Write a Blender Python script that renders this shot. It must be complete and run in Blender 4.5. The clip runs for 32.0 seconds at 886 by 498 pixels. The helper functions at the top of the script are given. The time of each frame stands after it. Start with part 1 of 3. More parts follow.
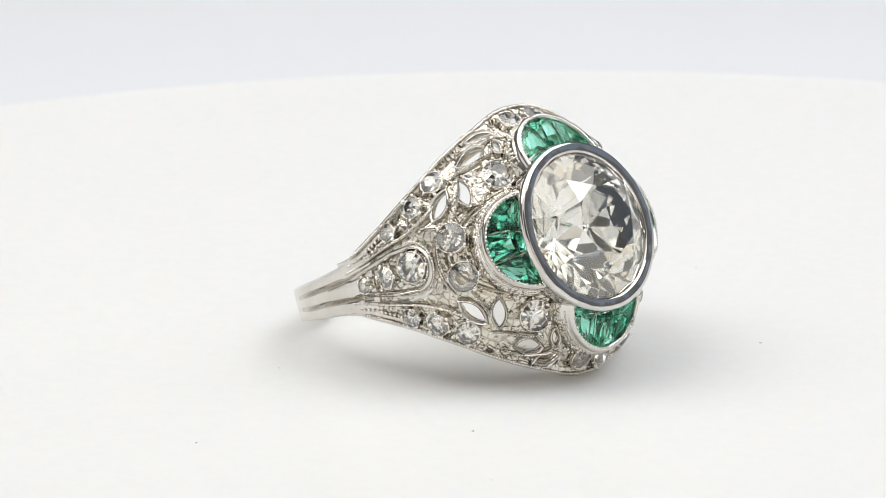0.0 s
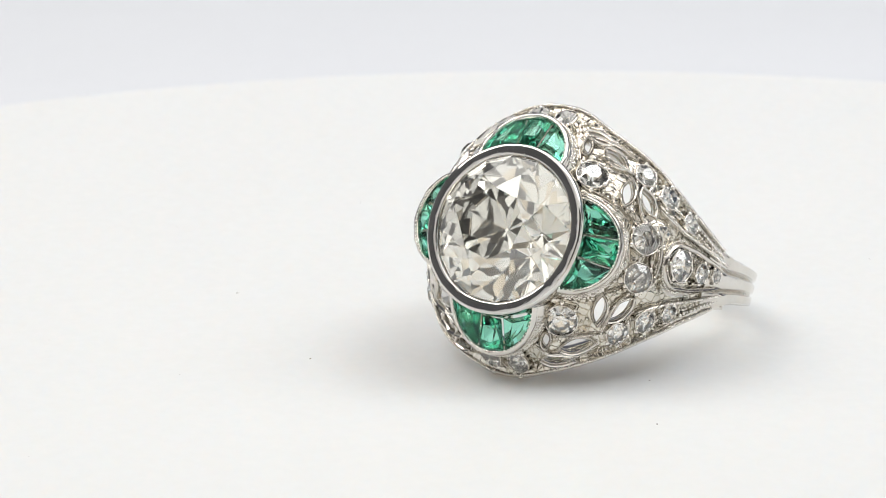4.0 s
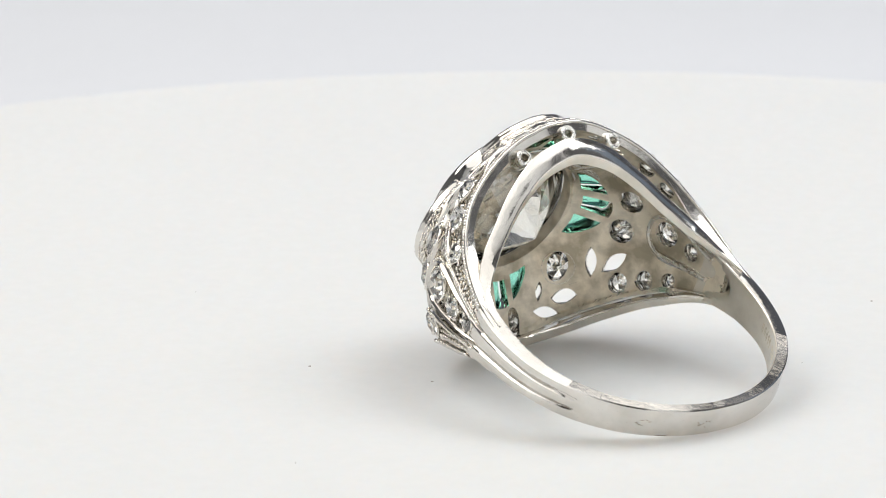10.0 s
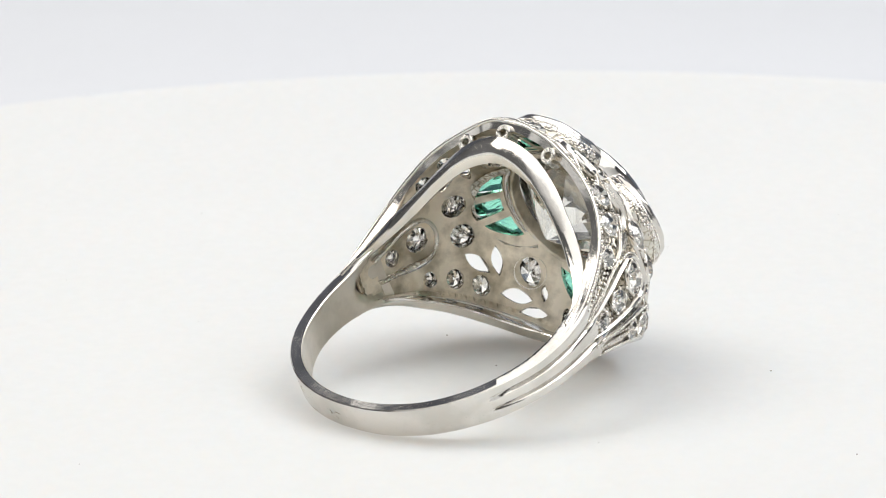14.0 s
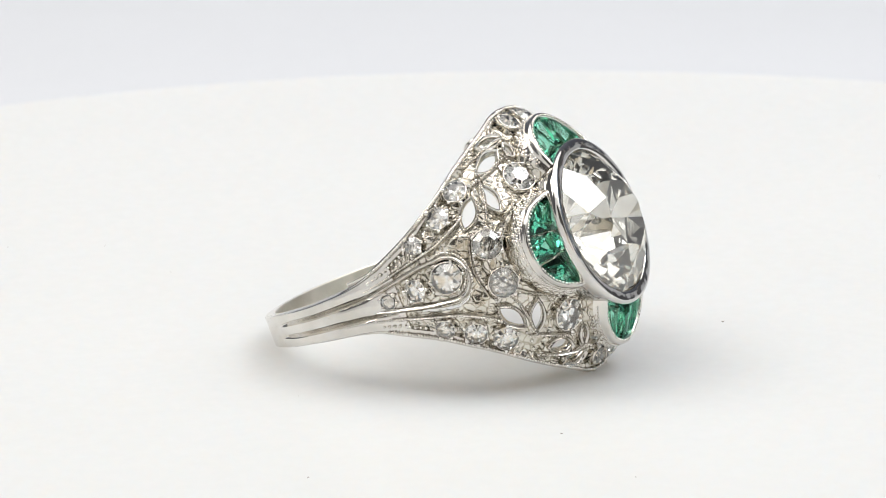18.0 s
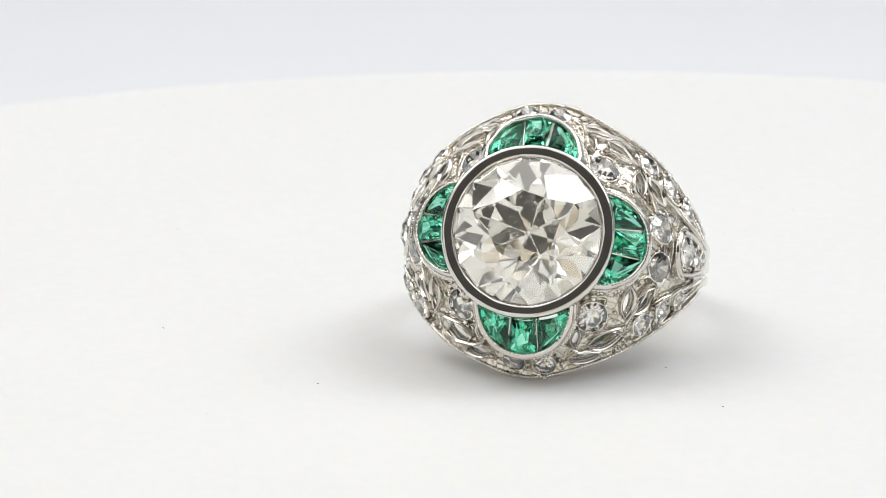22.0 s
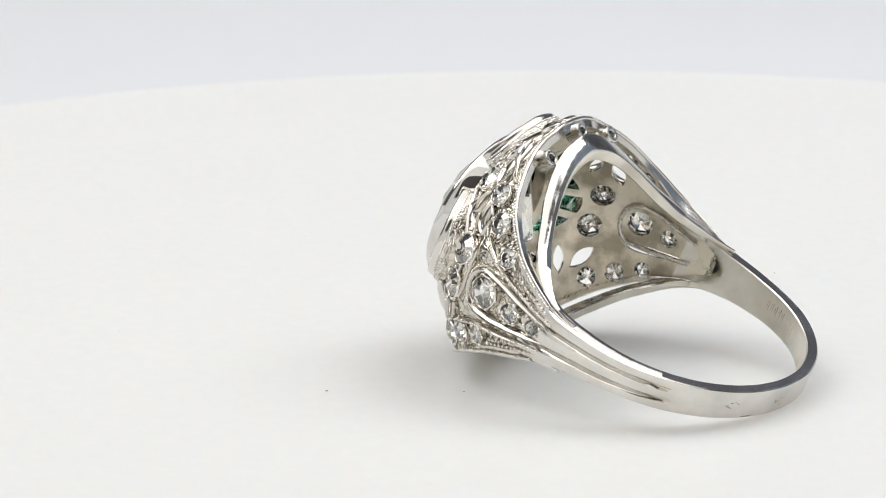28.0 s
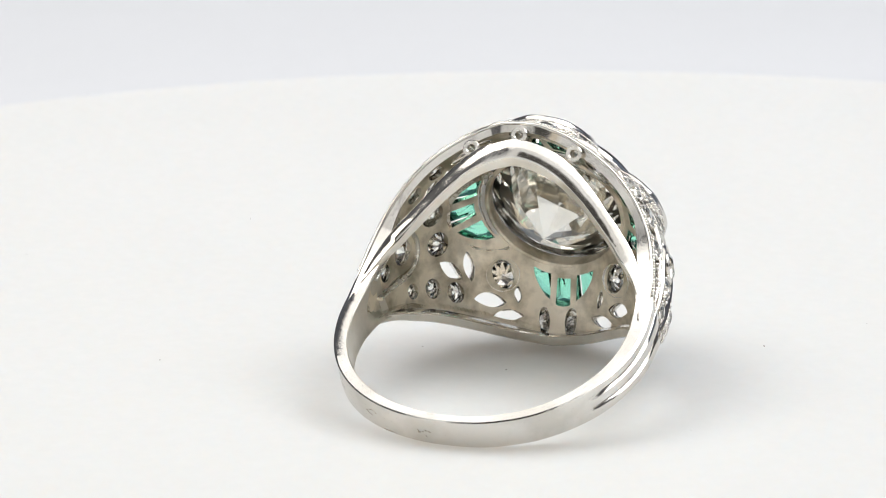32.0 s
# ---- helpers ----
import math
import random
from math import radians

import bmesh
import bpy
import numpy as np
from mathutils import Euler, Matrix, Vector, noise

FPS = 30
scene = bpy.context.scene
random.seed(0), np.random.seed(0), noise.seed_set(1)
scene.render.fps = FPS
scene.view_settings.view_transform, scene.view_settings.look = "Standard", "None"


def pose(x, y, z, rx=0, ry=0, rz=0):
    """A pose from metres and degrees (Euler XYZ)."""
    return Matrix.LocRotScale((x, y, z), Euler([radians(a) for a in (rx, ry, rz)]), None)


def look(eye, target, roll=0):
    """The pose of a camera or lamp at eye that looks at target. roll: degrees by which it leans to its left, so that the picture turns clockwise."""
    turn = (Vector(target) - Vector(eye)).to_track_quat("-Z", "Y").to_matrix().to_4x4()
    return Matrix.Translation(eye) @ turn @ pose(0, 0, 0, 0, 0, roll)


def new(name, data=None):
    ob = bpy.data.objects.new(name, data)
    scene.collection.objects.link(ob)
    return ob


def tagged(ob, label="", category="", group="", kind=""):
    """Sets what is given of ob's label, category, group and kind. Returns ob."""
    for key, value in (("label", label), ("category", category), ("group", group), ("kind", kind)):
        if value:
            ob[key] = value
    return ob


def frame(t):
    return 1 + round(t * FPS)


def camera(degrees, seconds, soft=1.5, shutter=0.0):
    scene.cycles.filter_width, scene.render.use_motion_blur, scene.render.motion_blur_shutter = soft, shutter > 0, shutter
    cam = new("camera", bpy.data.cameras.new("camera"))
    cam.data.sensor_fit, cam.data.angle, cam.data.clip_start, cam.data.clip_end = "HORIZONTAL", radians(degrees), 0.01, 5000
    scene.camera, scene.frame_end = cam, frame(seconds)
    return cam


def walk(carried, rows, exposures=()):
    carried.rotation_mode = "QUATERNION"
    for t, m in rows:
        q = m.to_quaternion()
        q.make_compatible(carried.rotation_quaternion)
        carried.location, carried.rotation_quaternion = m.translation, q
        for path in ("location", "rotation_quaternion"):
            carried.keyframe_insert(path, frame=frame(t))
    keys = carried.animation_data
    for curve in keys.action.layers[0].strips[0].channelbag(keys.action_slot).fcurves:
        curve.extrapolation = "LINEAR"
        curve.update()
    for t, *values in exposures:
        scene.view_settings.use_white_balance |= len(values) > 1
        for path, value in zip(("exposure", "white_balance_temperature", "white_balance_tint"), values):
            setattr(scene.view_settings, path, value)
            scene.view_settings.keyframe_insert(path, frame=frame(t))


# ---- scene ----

# Lens and camera: it stands still on a tripod and looks down on the turntable.
SECONDS = 32.0
cam = camera(16.43, SECONDS, soft=0.5)
cam.data.dof.use_dof, cam.data.dof.focus_distance, cam.data.dof.aperture_fstop = True, 0.190, 110.0
EYE = Vector((0.0, -0.1875, 0.0588))
YAW, PITCH, ROLL = radians(-1.872), radians(15.333), -0.676
AHEAD = Vector((math.sin(YAW) * math.cos(PITCH), math.cos(YAW) * math.cos(PITCH), -math.sin(PITCH)))
walk(cam, [(0.0, look(EYE, EYE + AHEAD, ROLL)), (SECONDS, look(EYE, EYE + AHEAD, ROLL))], exposures=[(0.0, 0.0), (3.5, 0.0), (5.5, -0.08), (12.0, -0.08), (13.0, 0.0), (22.6, 0.0), (24.6, -0.08), (31.1, -0.08), (SECONDS, -0.01)])
TURN = -18.854  # degrees a second, clockwise from above

# ---- light: diffuser panels above and beside, in an added, unseen photo box and room
world = bpy.data.worlds.new("world")
scene.world = world
world.use_nodes = True
# warm ambient of the unseen room, added to brighten what the stone reflects
world.node_tree.nodes["Background"].inputs[0].default_value = (1.0, 0.93, 0.84, 1)
world.node_tree.nodes["Background"].inputs[1].default_value = 1.6


def area_lamp(name, eye, target, size, size_y, watts, colour):
    lamp = bpy.data.lights.new(name, "AREA")
    lamp.shape, lamp.size, lamp.size_y, lamp.energy, lamp.color = "RECTANGLE", size, size_y, watts, colour
    ob = new(name, lamp)
    ob.matrix_world = look(eye, target)
    return ob


area_lamp("top_light", (0.0, 0.035, 0.45), (0.0, 0.035, 0), 0.76, 0.56, 2.11, (1.0, 0.985, 0.955))
area_lamp("soft_box", (-0.25, 0.02, 0.36), (0, 0, 0), 0.20, 0.32, 0.88, (1.0, 0.965, 0.915))
area_lamp("soft_box", (0.25, 0.02, 0.36), (0, 0, 0), 0.20, 0.32, 0.88, (0.94, 0.965, 1.0))
area_lamp("side_light", (0.39, 0.122, 0.16), (0, 0.02, 0.03), 0.20, 0.20, 0.022, (0.40, 0.64, 1.0))


# ---- materials
def material(name):
    m = bpy.data.materials.new(name)
    m.use_nodes = True
    t = m.node_tree
    return m, t, t.nodes["Principled BSDF"]


def link(t, a, b):
    t.links.new(a, b)


def noise_node(t, scale, detail=4.0, rough=0.55):
    c = t.nodes.new("ShaderNodeTexCoord")
    n = t.nodes.new("ShaderNodeTexNoise")
    n.inputs["Scale"].default_value, n.inputs["Detail"].default_value, n.inputs["Roughness"].default_value = scale, detail, rough
    link(t, c.outputs["Object"], n.inputs["Vector"])
    return n


def spread(t, socket, lo, hi, out_lo, out_hi):
    r = t.nodes.new("ShaderNodeMapRange")
    for k, x in zip(("From Min", "From Max", "To Min", "To Max"), (lo, hi, out_lo, out_hi)):
        r.inputs[k].default_value = x
    link(t, socket, r.inputs["Value"])
    return r.outputs["Result"]


def ramp(t, socket, stops):
    r = t.nodes.new("ShaderNodeValToRGB")
    while len(r.color_ramp.elements) < len(stops):
        r.color_ramp.elements.new(0.5)
    for e, (pos, col) in zip(r.color_ramp.elements, stops):
        e.position, e.color = pos, (*col, 1)
    link(t, socket, r.inputs["Fac"])
    return r.outputs["Color"]


def bump(t, socket, strength, distance, base=None):
    b = t.nodes.new("ShaderNodeBump")
    b.inputs["Strength"].default_value, b.inputs["Distance"].default_value = strength, distance
    link(t, socket, b.inputs["Height"])
    if base is not None:
        link(t, base, b.inputs["Normal"])
    return b.outputs["Normal"]


def metal(name, colour, dark, rough_lo, rough_hi, grain, relief, stain):
    """Worn white metal: fine scratches and grain in the gloss, stains in the colour."""
    m, t, p = material(name)
    p.inputs["Metallic"].default_value = 1.0
    wide, fine = noise_node(t, stain, 5.0), noise_node(t, grain, 3.0)
    link(t, ramp(t, wide.outputs["Fac"], [(0.38, dark), (0.58, colour)]), p.inputs["Base Color"])
    mix = t.nodes.new("ShaderNodeMath")
    mix.operation = "ADD"
    link(t, wide.outputs["Fac"], mix.inputs[0])
    link(t, fine.outputs["Fac"], mix.inputs[1])
    link(t, spread(t, mix.outputs[0], 0.7, 1.3, rough_lo, rough_hi), p.inputs["Roughness"])
    link(t, bump(t, fine.outputs["Fac"], relief, 0.00006), p.inputs["Normal"])
    return m


POLISHED = metal("polished platinum", (0.74, 0.715, 0.675), (0.62, 0.595, 0.55), 0.07, 0.20, 2600, 0.12, 300)
BRIGHT = metal("bright platinum", (0.72, 0.70, 0.67), (0.64, 0.62, 0.585), 0.02, 0.06, 3400, 0.05, 500)
SATIN = metal("worn platinum", (0.74, 0.72, 0.675), (0.60, 0.58, 0.53), 0.16, 0.36, 3200, 0.22, 420)
ENGRAVED = metal("engraved platinum", (0.74, 0.71, 0.64), (0.58, 0.55, 0.48), 0.05, 0.16, 3000, 0.6, 900)
# chased lines: shallow cuts between small fields
t_ = ENGRAVED.node_tree
cells, place = t_.nodes.new("ShaderNodeTexVoronoi"), t_.nodes.new("ShaderNodeTexCoord")
cells.feature, cells.inputs["Scale"].default_value = "DISTANCE_TO_EDGE", 1700
link(t_, place.outputs["Object"], cells.inputs["Vector"])
groove = spread(t_, cells.outputs["Distance"], 0.0, 0.12, 0.0, 1.0)
skin = t_.nodes["Principled BSDF"].inputs["Normal"]
link(t_, bump(t_, groove, 0.36, 0.00006, skin.links[0].from_socket), skin)
# shade in the cuts is painted: the colour darkens along each line
hue = t_.nodes["Principled BSDF"].inputs["Base Color"]
cut_shade = t_.nodes.new("ShaderNodeMix")
cut_shade.data_type, cut_shade.blend_type = "RGBA", "MULTIPLY"
cut_shade.inputs["Factor"].default_value = 1.0
link(t_, hue.links[0].from_socket, cut_shade.inputs[6])
link(t_, ramp(t_, cells.outputs["Distance"], [(0.0, (0.58, 0.55, 0.49)), (0.10, (1.0, 1.0, 1.0))]), cut_shade.inputs[7])
link(t_, cut_shade.outputs[2], hue)
INSIDE = metal("unpolished platinum", (0.92, 0.85, 0.725), (0.44, 0.395, 0.305), 0.38, 0.58, 1800, 0.7, 420)
TARNISH = metal("tarnished platinum", (0.46, 0.42, 0.36), (0.28, 0.255, 0.21), 0.35, 0.55, 1800, 0.5, 900)
SOFT = metal("rubbed platinum", (0.84, 0.80, 0.725), (0.68, 0.64, 0.565), 0.28, 0.44, 2200, 0.35, 260)
BEADED = metal("beaded platinum", (0.88, 0.855, 0.81), (0.68, 0.65, 0.60), 0.06, 0.16, 3000, 0.15, 900)


def gem(name, parts, rough=0.0, haze=0.0, dust=(0.75, 0.70, 0.58)):
    """Clear stone; matt colour (dust) mixed in as haze brightens its dark facets."""
    m = bpy.data.materials.new(name)
    m.use_nodes = True
    t = m.node_tree
    t.nodes.clear()
    out = t.nodes.new("ShaderNodeOutputMaterial")
    last = None
    for colour, ior in parts:
        g = t.nodes.new("ShaderNodeBsdfGlass")
        g.inputs["Color"].default_value, g.inputs["Roughness"].default_value, g.inputs["IOR"].default_value = (*colour, 1), rough, ior
        if last is None:
            last = g.outputs[0]
        else:
            a = t.nodes.new("ShaderNodeAddShader")
            link(t, last, a.inputs[0])
            link(t, g.outputs[0], a.inputs[1])
            last = a.outputs[0]
    if haze:
        d, mx = t.nodes.new("ShaderNodeBsdfDiffuse"), t.nodes.new("ShaderNodeMixShader")
        d.inputs["Color"].default_value = (*dust, 1)
        mx.inputs[0].default_value = haze
        link(t, last, mx.inputs[1])
        link(t, d.outputs[0], mx.inputs[2])
        last = mx.outputs[0]
    link(t, last, out.inputs["Surface"])
    return m


DIAMOND = gem("diamond", [((0.99, 0.985, 0.962), 2.419)], haze=0.025, dust=(0.86, 0.83, 0.74))
SMALL_DIAMOND = gem("small diamond", [((0.99, 0.985, 0.97), 2.42)], haze=0.015, dust=(0.92, 0.91, 0.89))
EMERALD = gem("emerald", [((0.61, 0.94, 0.84), 1.58)])


def paint(name, colour, rough, scale, change, relief):
    m, t, p = material(name)
    n, f = noise_node(t, scale, 4.0), noise_node(t, scale * 30, 3.0)
    lo = tuple(c * (1 - change) for c in colour)
    link(t, ramp(t, n.outputs["Fac"], [(0.35, lo), (0.65, colour)]), p.inputs["Base Color"])
    link(t, spread(t, f.outputs["Fac"], 0.3, 0.7, rough - 0.08, rough + 0.08), p.inputs["Roughness"])
    link(t, bump(t, f.outputs["Fac"], relief, 0.0001), p.inputs["Normal"])
    return m


WHITE_DISC = paint("white plastic", (0.678, 0.684, 0.676), 0.42, 30, 0.012, 0.05)
# the disc is milky plastic: light spreads a few millimetres inside it
milk = WHITE_DISC.node_tree.nodes["Principled BSDF"]
milk.inputs["Subsurface Weight"].default_value = 0.9
milk.inputs["Subsurface Radius"].default_value = (1.0, 0.88, 0.78)
milk.inputs["Subsurface Scale"].default_value = 0.010
BACKDROP = paint("pale backdrop", (0.67, 0.682, 0.71), 0.75, 9, 0.02, 0.1)
# tones of the unseen surroundings, chosen for what metal and stones reflect
BOX_WHITE = paint("white cloth", (0.84, 0.84, 0.83), 0.9, 12, 0.03, 0.2)
ROOM_GREY = paint("unseen room wall", (0.55, 0.52, 0.46), 0.8, 8, 0.2, 0.2)
ROOF = paint("dark cloth", (0.085, 0.09, 0.115), 0.9, 12, 0.1, 0.2)
BACK_CLOTH = paint("dark back cloth", (0.10, 0.108, 0.135), 0.9, 12, 0.1, 0.2)
BOX_SIDE = paint("dark side cloth", (0.11, 0.11, 0.115), 0.9, 12, 0.1, 0.2)
DARK_PANEL = paint("dark panel cloth", (0.045, 0.042, 0.038), 0.9, 12, 0.1, 0.2)
DUST = paint("dust", (0.30, 0.27, 0.24), 0.9, 900, 0.2, 0.2)


# ---- mesh helpers
MM = 0.001


def finish(ob, mat, sharp=None):
    ob.data.materials.append(mat)
    if sharp is not None:
        for poly in ob.data.polygons:
            poly.use_smooth = True
        ob.data.set_sharp_from_angle(angle=radians(sharp))
    return ob


def part(name, bm, mat, parent, label="", sharp=None, kind=""):
    """One bmesh as one mesh object under its thing or part."""
    me = bpy.data.meshes.new(name)
    bm.normal_update()
    bm.to_mesh(me)
    bm.free()
    ob = new(name, me)
    ob.parent = parent
    finish(ob, mat, sharp)
    return tagged(ob, label, kind=kind)


def piece(name, mesh, m, parent, label=""):
    """A further object on a mesh that is shared, at the pose m in its parent's space."""
    ob = new(name, mesh)
    ob.parent = parent
    ob.matrix_basis = m
    return tagged(ob, label)


def box_mesh(name, lo, hi, mat, kind="structure", label="", category=""):
    bm = bmesh.new()
    bmesh.ops.create_cube(bm, size=1)
    for v in bm.verts:
        v.co = [a + (c + 0.5) * (b - a) for a, b, c in zip(lo, hi, v.co)]
    me = bpy.data.meshes.new(name)
    bm.to_mesh(me)
    bm.free()
    ob = new(name, me)
    finish(ob, mat)
    return tagged(ob, label, category, kind=kind)


# ---- setting: the backdrop, and an added box of unseen walls and panels
OPEN, OPEN_TOP = 0.07, 0.10


def build_box():
    # floor and back are one sheet with a rounded sweep
    bm = bmesh.new()
    prof = [(-0.26, -0.018), (0.10, -0.018), (0.27, -0.018)]
    prof += [(0.27 + 0.07 * math.sin(a), -0.018 + 0.07 * (1 - math.cos(a))) for a in np.linspace(0.15, math.pi / 2, 10)]
    prof += [(0.34, 0.085), (0.345, 0.085), (0.345, -0.023), (-0.26, -0.023)]
    rows = [[bm.verts.new((x, y, z)) for y, z in prof] for x in (-0.42, 0.42)]
    for i in range(len(prof)):
        j = (i + 1) % len(prof)
        bm.faces.new((rows[0][i], rows[1][i], rows[1][j], rows[0][j]))
    bmesh.ops.recalc_face_normals(bm, faces=bm.faces[:])
    me = bpy.data.meshes.new("backdrop")
    bm.to_mesh(me)
    bm.free()
    ob = new("backdrop", me)
    finish(ob, BACKDROP, 30)
    tagged(ob, "pale bluish-white seamless backdrop sheet curving up behind", "backdrop", kind="structure")
    # walls and roof are unseen, added; dark ones put contrast into the metal
    box_mesh("wall_left", (-0.426, -0.26, -0.02), (-0.421, 0.345, 0.46), BOX_SIDE, label="unseen dark grey side wall, added to darken reflections", category="wall")
    box_mesh("wall_right", (0.421, -0.26, -0.02), (0.426, 0.345, 0.46), BOX_SIDE, label="unseen dark grey side wall, added to darken reflections", category="wall")
    box_mesh("wall_back", (-0.42, 0.346, -0.02), (0.42, 0.351, 0.46), BACK_CLOTH, label="unseen dark back wall above the low backdrop, added to darken reflections", category="wall")
    box_mesh("ceiling", (-0.426, -0.26, 0.461), (0.426, 0.345, 0.466), ROOF, label="unseen dark cloth roof, added to darken reflections", category="ceiling")
    box_mesh("wall_front", (-1.2, -1.305, -0.5), (1.2, -1.3, 1.2), ROOM_GREY, label="unseen grey wall added behind the camera", category="wall")
    # white front panels, unseen: added to bounce light, with an opening for the camera
    for lo, hi in (((-0.42, -0.252, -0.017), (-OPEN, -0.249, OPEN_TOP)), ((OPEN, -0.252, -0.017), (0.42, -0.249, OPEN_TOP))):
        box_mesh("bounce_panel", lo, hi, BOX_WHITE, label="unseen white cloth panel beside the camera opening, added to bounce light", category="curtain")
    for sx in (-1, 1):
        # low white cards, unseen, added as reflectors that soften the ring's shadow
        x0, x1 = sorted((sx * 0.403, sx * 0.407))
        box_mesh("fill_card", (x0, -0.245, -0.017), (x1, 0.20, 0.10), BOX_WHITE, label="low unseen white card along the side wall, added as a reflector", category="card")
        x0, x1 = sorted((sx * 0.18, sx * 0.42))
        box_mesh("bounce_panel", (x0, -0.252, OPEN_TOP), (x1, -0.249, 0.30), BOX_WHITE, label="unseen white cloth panel beside the dark one, added to bounce light", category="curtain")
    # unseen dark sheet, added so that the bezel has something dark to reflect
    box_mesh("dark_panel", (-0.18, -0.252, OPEN_TOP), (0.18, -0.249, 0.30), DARK_PANEL, label="unseen dark cloth panel above the camera opening, added to darken reflections", category="curtain")
    box_mesh("bounce_panel", (-0.42, -0.252, 0.30), (0.42, -0.249, 0.46), BOX_WHITE, label="unseen white cloth panel above the dark one, added to bounce light", category="curtain")


build_box()


def build_turntable():
    """The white turning disc, with a soft rounded rim and a few specks of dust on it."""
    table = tagged(new("turntable"), "round white plastic display turntable with dust specks", "turntable")
    R, H, rim = 0.0970, 0.0178, 0.0095
    prof = [(0.0, 0.0)] + [(r, 0.0) for r in np.linspace(0.01, R - rim, 8)]
    prof += [(R - rim + rim * math.sin(a), -rim + rim * math.cos(a)) for a in np.linspace(0.15, math.pi / 2, 12)]
    prof += [(R, -H + 0.001), (R - 0.001, -H), (0.0, -H)]
    bm = bmesh.new()
    n = 160
    rings = []
    for r, z in prof:
        rings.append([bm.verts.new((0, 0, z))] if r == 0 else [bm.verts.new((r * math.cos(2 * math.pi * k / n), r * math.sin(2 * math.pi * k / n), z)) for k in range(n)])
    for a, b in zip(rings, rings[1:]):
        for k in range(n):
            q = [a[k % len(a)], b[k % len(b)], b[(k + 1) % len(b)], a[(k + 1) % len(a)]]
            q = list(dict.fromkeys(q))
            bm.faces.new(q)
    bmesh.ops.recalc_face_normals(bm, faces=bm.faces[:])
    part("platter", bm, WHITE_DISC, table, sharp=40)
    rnd = random.Random(5)
    spots = [(-20.3, -16.3, 0.06), (-4.0, -14.2, 0.07), (-1.0, 2.9, 0.07), (6.0, 5.5, 0.06), (14.3, 3.5, 0.07)]
    spots += [(rnd.uniform(-45, 45), rnd.uniform(-45, 45), rnd.uniform(0.02, 0.045)) for _ in range(22)]
    for x, y, r in spots:
        bm = bmesh.new()
        bmesh.ops.create_icosphere(bm, subdivisions=1, radius=r * MM)
        for v in bm.verts:
            v.co.x *= rnd.uniform(0.8, 1.6)
            v.co = (v.co.x + x * MM, v.co.y + y * MM, v.co.z * 0.5 + 0.3 * r * MM)
        part("dust_speck", bm, DUST, table)
    return table


turntable = build_turntable()

# ---- the ring. Local axes in millimetres: w across the finger, u along it, v out through the large stone.
AXIS_W = Vector((0.72397, 0.68943, -0.02372)).normalized()
AXIS_U = Vector((-0.25784, 0.30233, 0.91767)).normalized()
AXIS_V = AXIS_U.cross(AXIS_W).normalized()
if AXIS_V.z < 0:
    AXIS_V = -AXIS_V
CENTRE = Vector((-0.68234, 0.85994, 8.46537)) - AXIS_U + Vector((0, 0, 0.06))
LIE = Matrix.Identity(4)
for r_ in range(3):
    LIE[r_][0], LIE[r_][1], LIE[r_][2], LIE[r_][3] = AXIS_W[r_] * MM, AXIS_U[r_] * MM, AXIS_V[r_] * MM, CENTRE[r_] * MM

ring = tagged(new("ring"), "platinum filigree ring with large round diamond and emerald petals", "ring")

# outer girth of the ring: a high oval over the finger, a slightly squared circle below
GA, GB, V0, GX, GR, GD, GL = 9.75, 14.3, -8.4, 2.3, 9.76, 10.23, 2.11
_ph = np.linspace(0, np.pi, 4001)
_up = _ph <= np.pi / 2
_cw = np.where(_up, GA * np.abs(np.sin(_ph)) ** (2 / GX), GR * np.abs(np.sin(_ph)) ** (2 / GL))
_cv = np.where(_up, V0 + GB * np.abs(np.cos(_ph)) ** (2 / GX), V0 - GD * np.abs(np.cos(_ph)) ** (2 / GL))
_cl = np.concatenate([[0], np.cumsum(np.hypot(np.diff(_cw), np.diff(_cv)))])
GIRTH = float(_cl[-1])
_sg = np.linspace(0, GIRTH, 600)
_wg, _vg = np.interp(_sg, _cl, _cw), np.interp(_sg, _cl, _cv)
_dw, _dv = np.gradient(_wg, _sg), np.gradient(_vg, _sg)
_nn = np.hypot(_dw, _dv)
_nw, _nv = -_dv / _nn, _dw / _nn


SAG_AT = (14, 17, 20, 22, 30, 33, 35.25)
SAG_LOW = (0.0, 0.10, 0.28, 0.34, 0.34, 0.24, 0.10)
SAG_HIGH = (0.0, 0.0, 0.0, 0.0, 0.0, 0.03, 0.10)


